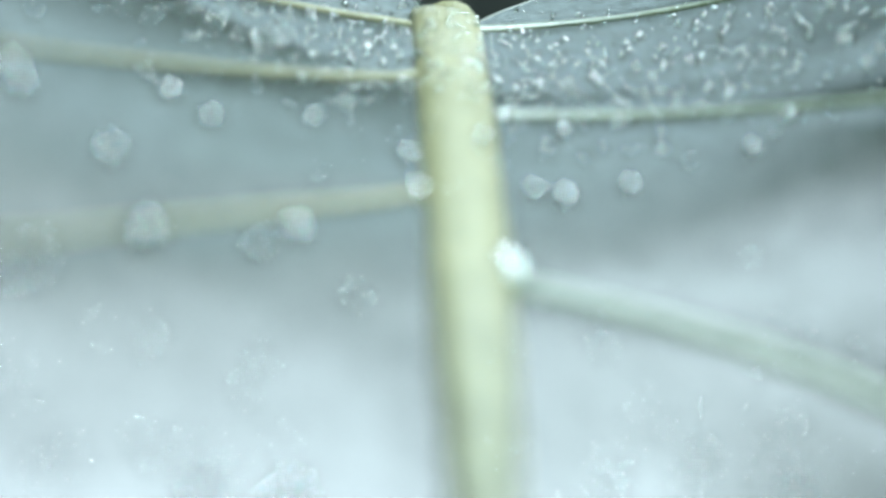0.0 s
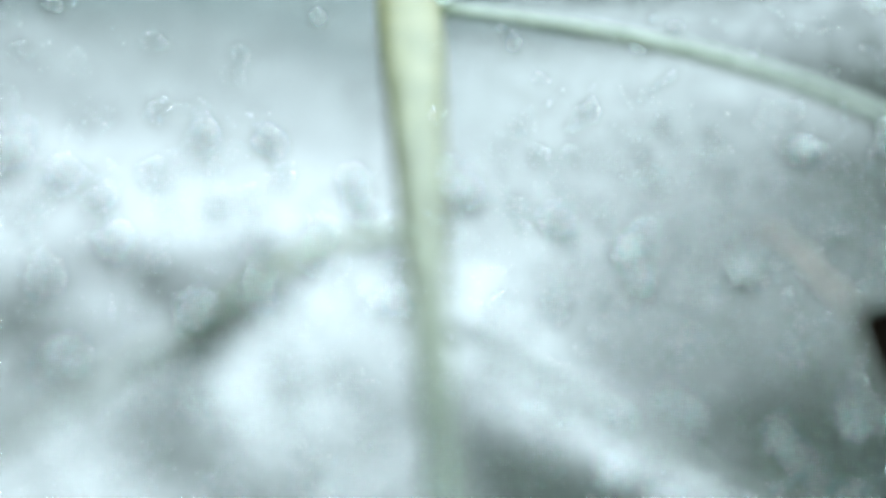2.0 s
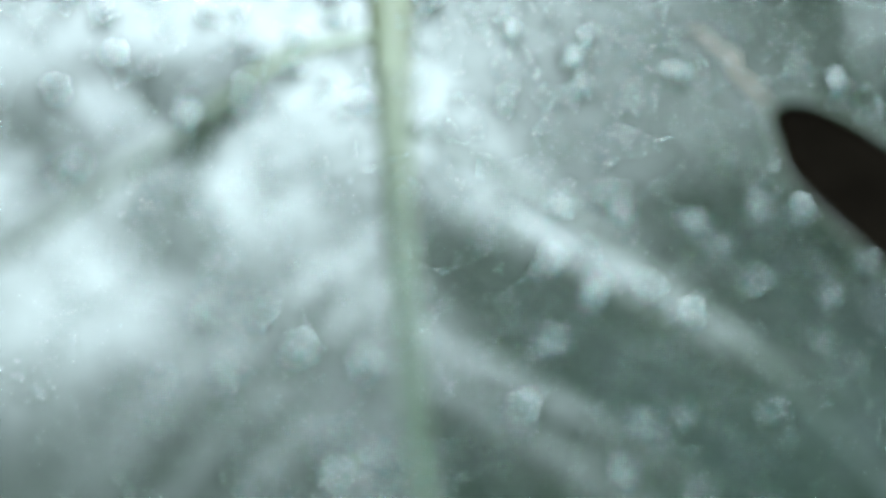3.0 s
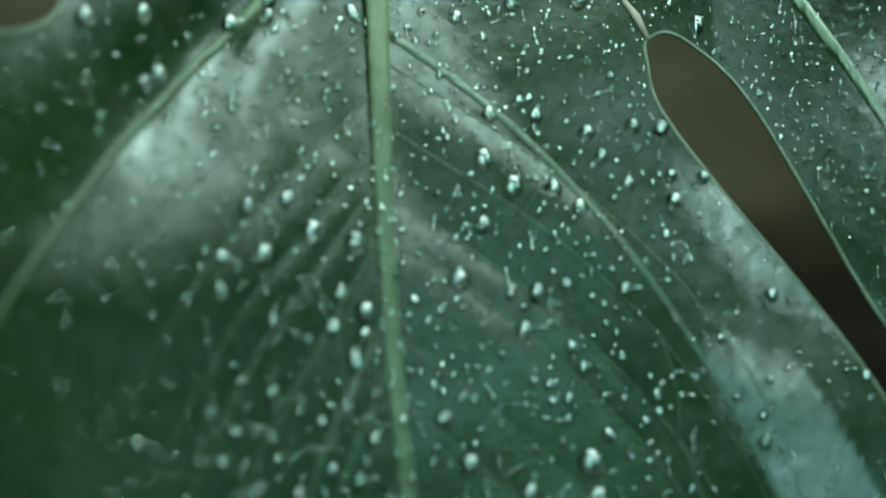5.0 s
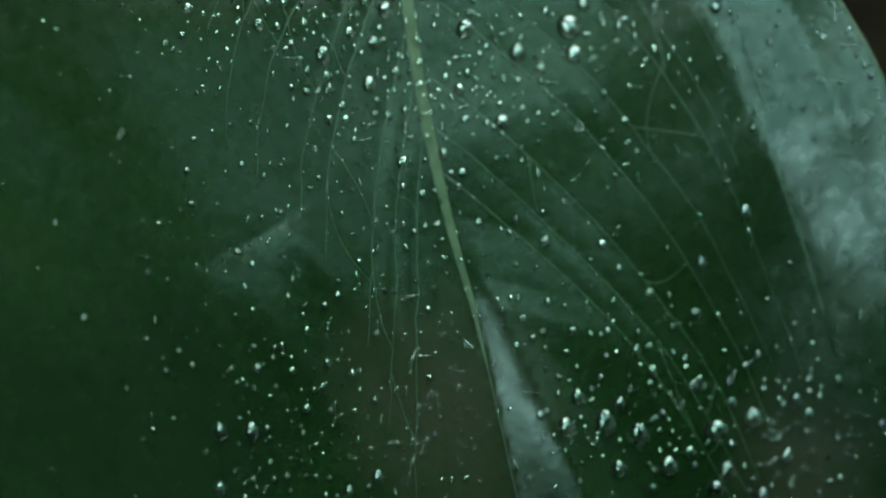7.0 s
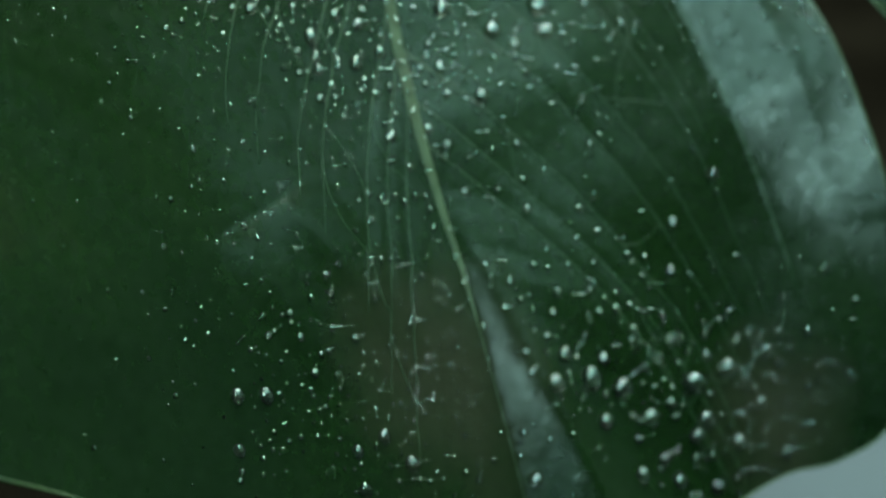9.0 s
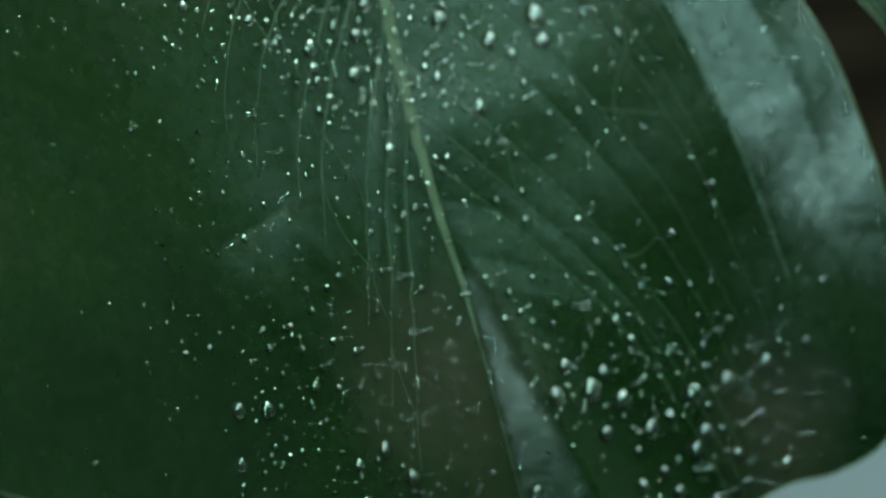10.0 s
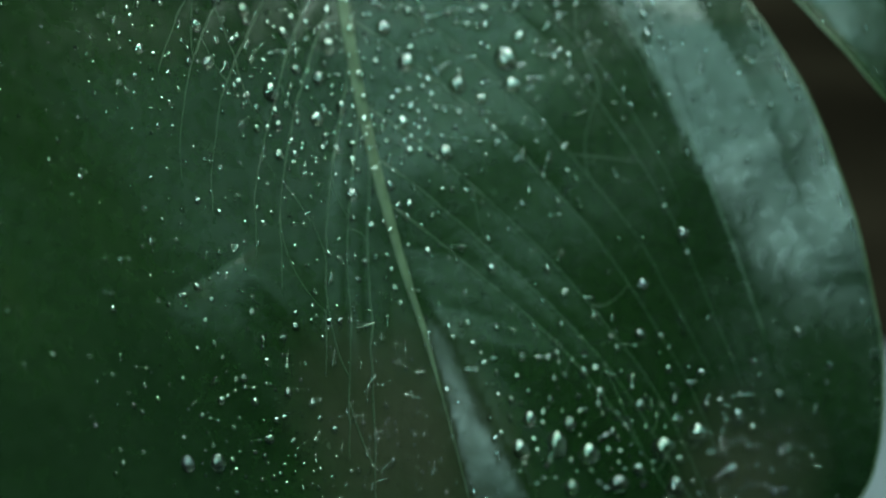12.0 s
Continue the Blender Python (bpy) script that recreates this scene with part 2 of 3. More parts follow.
# side veins, millimetres on the blade: start, two bends, end
SIDE_VEINS = [
    ("left", (-34, 246), (-45, 248), (-60, 238), (-98, 198)),
    ("left", (-32, 218), (-53, 194), (-71, 152), (-98, 88)),
    ("left", (-28, 147), (-51, 121), (-66, 84), (-92, 28)),
    ("left", (-20, 50), (-38, 33), (-55, 2), (-74, -70)),
    ("right", (-31, 246), (-14, 263), (14, 266), (78, 232)),
    ("right", (-26, 190), (0, 204), (34, 186), (92, 120)),
    ("right", (-20, 119), (24, 117), (55, 50), (100, -28)),
    ("right", (-16, 30), (14, 18), (50, -22), (70, -92)),
]


def bezier(a, b, c, d, n=26):
    t = np.linspace(0, 1, n)[:, None]
    a, b, c, d = (np.array(p, float) / 1000 for p in (a, b, c, d))
    return (1 - t) ** 3 * a + 3 * (1 - t) ** 2 * t * b + 3 * (1 - t) * t * t * c + t**3 * d


VEIN_LINES = [bezier(*v[1:]) for v in SIDE_VEINS]


def near_line(x, y, line):
    """Distance of points from a line of points, and how far along it they are."""
    best, along = np.full(np.shape(x), 9.0), np.zeros(np.shape(x))
    n = len(line) - 1
    for i in range(n):
        (px, py), (qx, qy) = line[i], line[i + 1]
        dx, dy = qx - px, qy - py
        s = np.clip(((x - px) * dx + (y - py) * dy) / (dx * dx + dy * dy + 1e-12), 0, 1)
        d = np.hypot(x - px - s * dx, y - py - s * dy)
        near = d < best
        best, along = np.where(near, d, best), np.where(near, (i + s) / n, along)
    return best, along


# fine veins leave the midrib in arcs; by side: reach at the blade's middle and its growth, fall, spacing, and the bends of the arc
FINE = {-1: (0.037, 0.25, 0.076, 0.0105, (0.36, 0.80), (0.33, 0.66)), 1: (0.063, 0.20, 0.072, 0.0125, (0.50, 0.90), (0.18, 0.42))}
ARC_T = np.linspace(0, 1.2, 60)


def arc(bends):
    return 3 * bends[0] * (1 - ARC_T) ** 2 * ARC_T + 3 * bends[1] * (1 - ARC_T) * ARC_T**2 + ARC_T**3


def fine_phase(y0, side):
    """Counts the fine veins along the midrib, unevenly."""
    return y0 / FINE[side][3] + 0.20 * np.sin(y0 * 210 + side) + 0.16 * np.sin(y0 * 95)


def pleat_swell(x, y):
    """Nought on the fine veins, one half-way between them."""
    off = x - midrib_x(y)
    total = np.zeros(np.shape(x))
    for side, (reach, grow, fall, _, over, under) in FINE.items():
        y0 = y + 0.3 * fall
        for _ in range(7):
            out = np.clip(side * off, 0, None) / np.clip(reach + grow * y0, 0.008, None)
            y0 = 0.4 * y0 + 0.6 * (y + fall * np.interp(out, arc(over), arc(under)))
        swell = np.abs(np.sin(math.pi * fine_phase(y0, side))) ** 0.8
        total += (side * off > 0) * swell * np.clip(out * 4, 0, 1) * np.clip((1.0 - out) * 3, 0, 1) * np.clip((0.036 - y0) / 0.012, 0, 1) * np.clip((y0 + 0.088) / 0.02, 0, 1)
    return total


def log_cosh(v):
    return np.abs(v) + np.log1p(np.exp(-2 * np.abs(v))) - math.log(2)


def blade_z(x, y):
    """Height of the blade over its own plane, in metres."""
    x, y = np.asarray(x, float), np.asarray(y, float)
    u, v = x / 0.2, y / 0.2
    uc, vc = np.clip(u, -0.42, 0.45), np.clip(v, -0.82, 1.05)
    e = 1e-4
    gu = (sweep(uc + e, vc) - sweep(uc - e, vc)) / (2 * e)
    gv = (sweep(uc, vc + e) - sweep(uc, vc - e)) / (2 * e)
    z = 0.2 * (sweep(uc, vc) + 0.6 * gu * (u - uc) + np.where(v > 0, 0.5, 1.0) * gv * (v - vc))
    # shallow trough along the midrib
    off = x - midrib_x(y)
    z -= np.where(off < 0, 0.0003 + 0.0007 * np.clip((y + 0.03) / 0.06, 0, 1) * np.clip((0.14 - y) / 0.05, 0, 1), 0.0004) * (np.exp(-((off / 0.008) ** 2))) * np.clip((0.25 - y) / 0.05, 0, 1)
    # side veins lie in soft creases, with the blade swelling between them
    for line, deep in zip(VEIN_LINES, (0.0006,) * 3 + (0.0003,) + (0.0003,) * 3 + (0.0002,)):
        d, along = near_line(x, y, line)
        z -= deep * np.exp(-((d / 0.005) ** 2)) * np.clip(along * 8, 0, 1) * np.clip((1 - along) * 4, 0, 1)
    # steps in the blade along the two lowest strong veins: the lower side stands higher
    for line, high, side in ((VEIN_LINES[3], 0.0010, 1),):
        d, along = near_line(x, y, line)
        s = side * np.sign(x - np.interp(-y, -line[:, 1], line[:, 0])) * d
        z += high * np.exp(-np.maximum(s, 0) / 0.016) / (1 + np.exp(np.clip(-s / 0.0012, -40, 40))) * np.clip(along * 7, 0, 1) * np.clip((0.55 - along) * 4, 0, 1)
    # the blade dips into a deep groove along the lowest left vein
    line = VEIN_LINES[3]
    d, along = near_line(x, y, line)
    s = np.sign(x - np.interp(-y, -line[:, 1], line[:, 0])) * d
    z -= 0.0034 * np.exp(-((s / np.where(s < 0, 0.0084, 0.0042 + 0.034 * np.clip(along - 0.42, 0, 1))) ** 2)) * np.clip((along - 0.22) * 5, 0, 1) * np.clip((0.86 - along) * 3, 0, 1)
    # the right margin turns up beyond its vein, and its very edge rolls down
    line = VEIN_LINES[7]
    s = x - np.interp(-y, -line[:, 1], line[:, 0])
    fade = np.clip((-0.012 - y) / 0.02, 0, 1) * np.clip((y + 0.078) / 0.024, 0, 1)
    z += 0.16 * fade * np.clip(s, 0, 0.016) - fade * 2.1 * np.clip(s - 0.013, 0, 0.03) ** 2
    z += fade * np.clip(s / 0.006, 0, 1) * 0.00007 * np.sin(230 * s + 3 * np.sin(70 * y)) * np.sin(140 * y + 2)
    # towards the tip the right flank of the midrib rises in a fold
    fade = np.clip((-0.079 - y) / 0.014, 0, 1)
    wide = 0.0036 + 0.29 * np.clip(-0.088 - y, 0, 0.1)
    z += fade * 0.26 * (0.0008 * log_cosh(off / 0.0008) - 0.0040 * log_cosh((off - wide) / 0.0040) + wide) * np.exp(-np.clip(off - wide, 0, 1) / 0.013)
    # a small crease across the left half
    along = ((x + 0.046) * 0.68 + (y + 0.105) * 0.733) / 0.019
    s = (x + 0.046) * 0.733 - (y + 0.105) * 0.68
    z += 0.31 * np.clip(s, 0, 1) * np.exp(-np.clip(s, 0, 1) / 0.010) * np.clip(along * 3 + 0.3, 0, 1) * np.clip((1.5 - along) * 2, 0, 1)
    # the lobe beyond the split falls away outwards
    z -= 0.16 * np.clip(x - 0.042, 0, 0.06) * np.clip((y - 0.037 + 1.18 * (x - 0.03)) / 0.012 + 1, 0, 1)
    # slow waves
    calm = np.clip((0.07 - y) / 0.06, 0.12, 1)
    z += 0.0006 * calm * np.sin(x * 130 + 2 * np.sin(y * 60)) * np.sin(y * 95 + 1.3)
    # the lower blade swells between its fine veins
    z += 0.00016 * pleat_swell(x, y)
    return z


def on_blades(pts, lift=0.0):
    """Places on the blade, lifted along its normal, and the normals."""
    pts = np.asarray(pts, float)
    x, y, e = pts[:, 0], pts[:, 1], 5e-4
    z, zx, zy = np.split(blade_z(np.r_[x, x + e, x], np.r_[y, y, y + e]), 3)
    n = np.stack([-(zx - z) / e, -(zy - z) / e, np.ones_like(z)], 1)
    n /= np.linalg.norm(n, axis=1, keepdims=True)
    at = np.stack([x, y, z], 1) + n * lift
    return [(Vector(a), Vector(b)) for a, b in zip(at.tolist(), n.tolist())]


# the blade's outline, millimetres, clockwise from the leaf's heart
OUTLINE_RIGHT = [(-29, 253), (-22, 268), (-2, 300), (40, 330), (85, 312), (118, 270), (128, 215), (122, 165), (132, 120), (138, 60), (132, 0), (118, -45),
                 (100, -46), (86, -33), (70, -13), (60, 4), (48, 26), (40, 35), (34, 39), (30, 37)]
OUTLINE_LOW = [(30, 33), (32, 24), (42, 9), (57, -10), (66, -23), (77, -41), (84, -57), (89, -73), (92, -92), (88, -110), (76, -117),
               (64, -120), (50, -128), (32, -144), (12, -160), (-14, -163), (-40, -159), (-66, -158), (-90, -160), (-112, -140), (-122, -100), (-120, -60), (-108, -30)]
OUTLINE_LEFT = [(-92, -22), (-76, -8), (-69, 0), (-66, 9), (-67, 17), (-72, 20), (-90, 20), (-112, 26), (-128, 60), (-130, 110), (-126, 160), (-130, 210), (-122, 262),
                (-98, 300), (-66, 306), (-50, 286), (-41, 267), (-36, 253)]


def smooth_loop(pts, n=6):
    """A closed curve through pts, with n steps from one to the next."""
    p, out = np.array(pts, float) / 1000, []
    for i in range(len(p)):
        a, b, c, d = p[i - 1], p[i], p[(i + 1) % len(p)], p[(i + 2) % len(p)]
        for k in range(n):
            t = k / n
            out.append(0.5 * (2 * b + (c - a) * t + (2 * a - 5 * b + 4 * c - d) * t * t + (3 * b - a - 3 * c + d) * t**3))
    return np.array(out)


LOOP = smooth_loop(OUTLINE_RIGHT + OUTLINE_LOW + OUTLINE_LEFT)


def inside(x, y):
    odd = np.zeros(np.shape(x), bool)
    for (ax, ay), (bx, by) in zip(LOOP, np.roll(LOOP, -1, 0)):
        cross = ((ay > y) != (by > y)) & (x < (bx - ax) * (y - ay) / (by - ay + 1e-15) + ax)
        odd ^= cross
    return odd


STEP = 0.0012
gx, gy = np.meshgrid(np.arange(-0.142, 0.146, STEP), np.arange(-0.172, 0.336, STEP))
kept = inside(gx, gy)
closed = np.vstack([LOOP, LOOP[:1]])
# cells that touch the outline are drawn in to it
cell = kept[:-1, :-1] | kept[1:, :-1] | kept[:-1, 1:] | kept[1:, 1:]
need = np.zeros_like(kept)
for dy in (0, 1):
    for dx in (0, 1):
        need[dy : need.shape[0] - 1 + dy, dx : need.shape[1] - 1 + dx] |= cell
rim = need & ~kept
for r, c in zip(*np.where(rim)):
    p = np.array([gx[r, c], gy[r, c]])
    a, b = closed[:-1], closed[1:]
    s = np.clip(((p - a) * (b - a)).sum(1) / ((b - a) ** 2).sum(1), 0, 1)[:, None]
    q = a + s * (b - a)
    gx[r, c], gy[r, c] = q[np.argmin(((q - p) ** 2).sum(1))]
gz = blade_z(gx, gy)

leaf = tagged(new("monstera_leaf"), "large glossy dark green split leaf wet with rain drops", "leaf")
leaf.empty_display_size = 0.05
leaf.matrix_world = LEAF_AT

index = -np.ones(need.shape, int)
index[need] = np.arange(need.sum())
coords = np.stack([gx[need], gy[need], gz[need]], 1)
quads = [(index[r, c], index[r, c + 1], index[r + 1, c + 1], index[r + 1, c]) for r, c in zip(*np.where(cell))]
top = on_blades(coords[:, :2])
normals = np.array([n for _, n in top])
under = coords - normals * 0.0006
count = len(coords)
me = bpy.data.meshes.new("blade")
me.from_pydata(np.vstack([coords, under]).tolist(), [], [tuple(int(i) for i in q) for q in quads] + [tuple(int(i) + count for i in q[::-1]) for q in quads])
me.materials.append(M_LEAF)
for p in me.polygons:
    p.use_smooth = True
me.normals_split_custom_set_from_vertices(np.vstack([normals, -normals]).tolist())
blade = new("blade", me)
blade.parent = leaf

# rim
bm = bmesh.new()
line = on_blades(np.vstack([LOOP, LOOP[:1]]), -0.0002)
tube(bm, [p for p, _ in line], [(0.00038, 0.9)] * len(line), 6, [n for _, n in line])
part("edge", bm, M_EDGE, leaf, "thin pale yellow green leaf edge")


def midrib_radius(y):
    return np.interp(y, (-0.16, -0.104, -0.092, -0.075, -0.03, 0.03, 0.06, 0.10, 0.18, 0.262), (0.00005, 0.0001, 0.0006, 0.0011, 0.0014, 0.0021, 0.0031, 0.0046, 0.0057, 0.0061))


def midrib_squeeze(y):
    return float(np.interp(y, (-0.06, 0.05, 0.1), (0.20, 0.30, 0.36)))


bm = bmesh.new()
ys = np.linspace(0.253, -0.150, 150)
line = on_blades(np.stack([midrib_x(ys), ys], 1), 0.0002)
tube(bm, [p for p, _ in line], [(float(midrib_radius(y)), midrib_squeeze(y)) for y in ys], 14, [n for _, n in line])
part("midrib", bm, M_MIDRIB, leaf, "pale green raised midrib")

SIZES = [1.5, 1.3, 1.15, 1.45, 1.9, 2.2, 2.3, 0.9]
for (side, *_), line2, wide in zip(SIDE_VEINS, VEIN_LINES, SIZES):
    bm = bmesh.new()
    line = on_blades(line2, 0.0001)
    n = len(line)
    lowest_left = line2 is VEIN_LINES[3]
    swell = [0.6 + 0.4 * min(1, i / 7) if lowest_left else 1 for i in range(n)]
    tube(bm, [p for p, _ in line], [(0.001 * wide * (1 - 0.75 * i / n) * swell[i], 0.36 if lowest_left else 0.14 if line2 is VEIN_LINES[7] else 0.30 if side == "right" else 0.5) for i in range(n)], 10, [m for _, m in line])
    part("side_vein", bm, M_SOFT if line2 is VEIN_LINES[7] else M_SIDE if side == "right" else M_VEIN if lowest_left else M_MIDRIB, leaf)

# petiole, from the leaf's heart down to the soil
heart, _ = on_blades([(-0.033, 0.249)])[0]
ground_end = LEAF_AT.inverted() @ Vector((0.02, 0.62, 0.0))
bm = bmesh.new()
pts = [heart + (ground_end - heart) * t + Vector((0, 0.10, 0.03)) * 4 * t * (1 - t) for t in np.linspace(0, 1, 24)]
tube(bm, pts, [(0.0052 + 0.002 * t, 1.0) for t in np.linspace(0, 1, 24)], 14)
part("petiole", bm, M_MIDRIB, leaf, "pale green leaf stalk")

# fine veins, in pale threads that hardly stand out of the blade
rng = random.Random(7)


def thread(line2, thick0, thick1):
    bm = bmesh.new()
    line = on_blades(line2, 0.00002)
    n = len(line)
    tube(bm, [p for p, _ in line], [(thick0 + (thick1 - thick0) * i / n, 0.35) for i in range(n)], 6, [m for _, m in line])
    part("fine_vein", bm, M_FINE, leaf)


threads = []
for side, (reach, grow, fall, _, over, under) in FINE.items():
    y0s = np.linspace(-0.076 if side > 0 else -0.066, 0.034, 600)
    count_at = fine_phase(y0s, side)
    for k in range(int(math.ceil(count_at[0])), int(count_at[-1]) + 1):
        y0 = float(np.interp(k, count_at, y0s))
        long = rng.uniform(0.8, 1.12)
        along = np.linspace(0.02, long, 34)
        drop_y = y0 - fall * np.interp(along, ARC_T, arc(under))
        kinks = np.cumsum([rng.gauss(0, 0.00013) for _ in along])
        line = np.stack([midrib_x(drop_y) + side * (reach + grow * y0) * np.interp(along, ARC_T, arc(over)) + kinks - kinks.mean() * along, drop_y], 1)
        line = line[inside(line[:, 0], line[:, 1])]
        if len(line) > 8:
            threads.append(line)
            thread(line, 0.00026, 0.00008)
# cross threads that join neighbours, and short forks
for a, b in zip(threads, threads[1:]):
    for _ in range(2):
        i = rng.randrange(8, max(9, len(a) - 4))
        j = min(len(b) - 1, i + rng.randrange(-2, 5))
        p, q = a[min(i, len(a) - 1)], b[j]
        if 0.004 < np.hypot(*(p - q)) < 0.018:
            bend = np.array([rng.uniform(-0.002, 0.002), rng.uniform(-0.003, 0.001)])
            thread([p + (q - p) * t + bend * 4 * t * (1 - t) for t in np.linspace(0, 1, 9)], 0.00014, 0.00009)

# dried tear above the right-hand split
bm = bmesh.new()
line = on_blades(np.array(((20.6, 54.8), (23.0, 53.2), (24.2, 50.6), (26.4, 48.2), (26.3, 45.2), (28.3, 42), (30.3, 37.4))) / 1000, 0.0002)
tube(bm, [p for p, _ in line], [(1.15 * r, 0.4) for r in (0.0002, 0.0006, 0.0004, 0.0007, 0.0004, 0.0007, 0.0003)], 8, [n for _, n in line])
part("dry_tear", bm, M_DRY, leaf, "dried tan brown torn edge")


# ---------------------------------------------------------------- rain drops
def drop_mesh(name, rings, sides, lean):
    """A sessile drop of radius 1 that stands on z = 0 and sags towards -y."""
    bm = bmesh.new()
    rows = []
    for i in range(rings):
        a = radians(-18) + (radians(90) - radians(-18)) * i / rings
        r, z = math.cos(a), 0.80 * (math.sin(a) + math.sin(radians(18)))
        sag = lean * (1 - (z / 1.05) ** 2) * 0.25 - lean * 0.12
        rows.append([bm.verts.new((r * math.cos(t), r * math.sin(t) * (1 + 0.10 * lean) - sag, z - 0.06)) for t in (2 * math.pi * k / sides for k in range(sides))])
    top = bm.verts.new((0, lean * 0.12 - 0.02, 0.80 * (1 + math.sin(radians(18))) - 0.06))
    for a, b in zip(rows, rows[1:]):
        for k in range(sides):
            bm.faces.new((a[k], a[(k + 1) % sides], b[(k + 1) % sides], b[k]))
    for k in range(sides):
        bm.faces.new((rows[-1][k], rows[-1][(k + 1) % sides], top))
    bm.faces.new(rows[0][::-1])
    me = bpy.data.meshes.new(name)
    bm.to_mesh(me)
    bm.free()
    me.materials.append(M_WATER)
    for p in me.polygons:
        p.use_smooth = len(p.vertices) < 5
    return me


DROP_SHAPES = [drop_mesh("water_drop", 8, 18, lean) for lean in (0.2, 0.6, 1.0)]

# the larger drops that can be told apart: x, y, radius in millimetres on the blade
ROUND_MIDRIB = [
    (6, 5, 1.4), (1, 9, 1.3), (1, -3, 1.2), (-27, -14, 1.7), (-34, -21, 1.2), (-37, -14, 1.2), (-31, -10, 1.1), (-20, -13, 1.5), (-3, -14, 1.3), (10, -13, 1.2), (15, -11, 1.1),
    (16, -13, 1.2), (10, -16, 1.1), (8, -20, 1.1), (8, -23, 1.2), (25, -10, 1.1), (-23, -29, 1.2), (-18, -24, 1.3), (-18, -28, 1.1), (16, -21, 1.1), (18, -24, 1.0), (-5, -38, 1.1),
    (-1, -44, 1.4), (9, -46, 1.4), (19, -39, 1.9), (20, -44, 1.3), (22, -34, 1.0), (-16, -45, 1.2), (-27, -58, 1.3), (-18, -52, 1.0), (-14, -56, 1.0), (6, -60, 1.1)]
ON_SHOULDER = [
    (-61, 32, 1.5), (-56, 34, 1.2), (-52, 32, 1.2), (-50, 26, 1.3), (-55, 14, 1.3), (-63, 7, 1.4), (-67, 23, 1.3), (-69, 31, 1.1), (-48, 42, 0.9), (-44, 55, 1.1), (-37, 59, 1.2),
    (-41, 41, 0.9), (-3, 53, 1.3), (5, 48, 1.4), (6, 43, 1.2), (18, 45, 1.2), (-4, 56, 1.0), (7, 53, 1.1), (28, 69, 1.5), (39, 69, 1.5), (59, 71, 1.4), (-30, 34, 1.1), (-36, 29, 1.2),
    (-42, 22, 1.3), (-36, 25, 1.1), (48, -33, 0.9), (65, -23, 0.9), (50, -9, 0.9), (-40, -25, 0.9), (-40, -31, 1.0), (-32, -32, 1.0), (34, 7, 1.1)]
NEAR_TIP = [
    (30, -107, 1.2), (45, -104, 1.2), (51, -105, 1.2), (41, -109, 1.1), (17, -110, 1.1), (27, -116, 1.3), (39, -116, 1.3), (46, -115, 1.3), (39, -120, 1.0), (34, -124, 1.3), (42, -123, 1.3),
    (50, -123, 1.2), (12, -128, 1.2), (62, -99, 1.2), (60, -108, 1.1), (65, -116, 1.1), (37, -112, 1.0), (55, -115, 1.2), (24, -106, 1.0), (-12, -131, 1.3), (-17, -128, 1.1), (-43, -130, 1.1),
    (-38, -128, 1.2), (-43, -139, 0.9), (-21, -138, 1.1), (-22, -132, 1.0), (28, -103, 0.9), (42, -99, 0.9), (34, -98, 0.9), (31, -95, 0.9), (44, -78, 0.9)]

UP_THE_BLADE = [
    (19, 18, 1.1), (27, 20, 1.1), (32, 20, 1.1), (4, 4, 1.2), (13, 6, 1.3), (17.5, 3.5, 1.0), (32.5, 6.5, 1.1), (26, 9.5, 1.0), (21.5, 14, 1.0), (31, 26, 1.0), (0.5, 12, 1.0), (7, 22, 0.9),
    (10, 20, 1.0), (-4, 37.5, 1.0), (7, 40.5, 1.2), (-30, 41, 1.3), (-22, -22.5, 1.2), (39, 40.5, 1.2), (-52, 5, 1.2), (-54, 2, 1.0), (2, 18.5, 1.0), (39, 11, 1.0), (33.5, 11.5, 0.9), (34, 44.5, 0.9)]
ROUND_THE_HEART = [
    (-56.5, 99.5, 1.5), (-63, 116, 1.2), (-74, 122, 1.2), (-76, 128, 1.2), (-56.5, 145, 1.1), (-62, 148, 1.1), (-24, 169, 1.0), (-22, 190, 1.1), (-13, 182, 1.2), (-33, 158, 1.1), (-12.5, 151, 1.2),
    (-16.5, 152, 1.1), (-31, 145, 1.1), (-19, 123, 1.4), (-13.5, 58, 1.4), (-64, 75, 1.1), (-43, 118, 1.3), (-46, 109, 1.0), (-46, 163, 1.0), (19, 181, 1.1), (13, 169, 1.1), (-4, 157, 1.1)]
DOWN_THE_MIDDLE = [
    (43.5, -26.1, 0.7), (34.3, -26.3, 0.6), (30, -26.6, 0.8), (21.8, -27.8, 0.7), (12.1, -28.3, 0.7), (47.8, -29, 0.6), (30.5, -29.2, 0.7), (15.3, -29.7, 0.7), (-3.7, -30.6, 0.7), (12.6, -30.9, 0.6), (15.3, -32.9, 0.6), (-0.1, -33.6, 0.6), (13.7, -33.8, 0.5), (11.5, -33.8, 0.6),
    (17.4, -36.1, 0.9), (-16, -37.4, 0.8), (28.7, -37.4, 0.7), (-11.6, -40.1, 0.8), (-0.1, -40.9, 0.6), (-20, -41.6, 0.7), (-22.9, -41.8, 0.6), (-31.7, -43.5, 1.0), (-36.4, -43.6, 0.7), (51.8, -43.8, 0.5), (-27.3, -44.3, 0.5), (-24.3, -45.2, 0.9), (44.1, -45.8, 0.4), (13.5, -48, 0.8),
    (-10.3, -48.6, 0.7)]
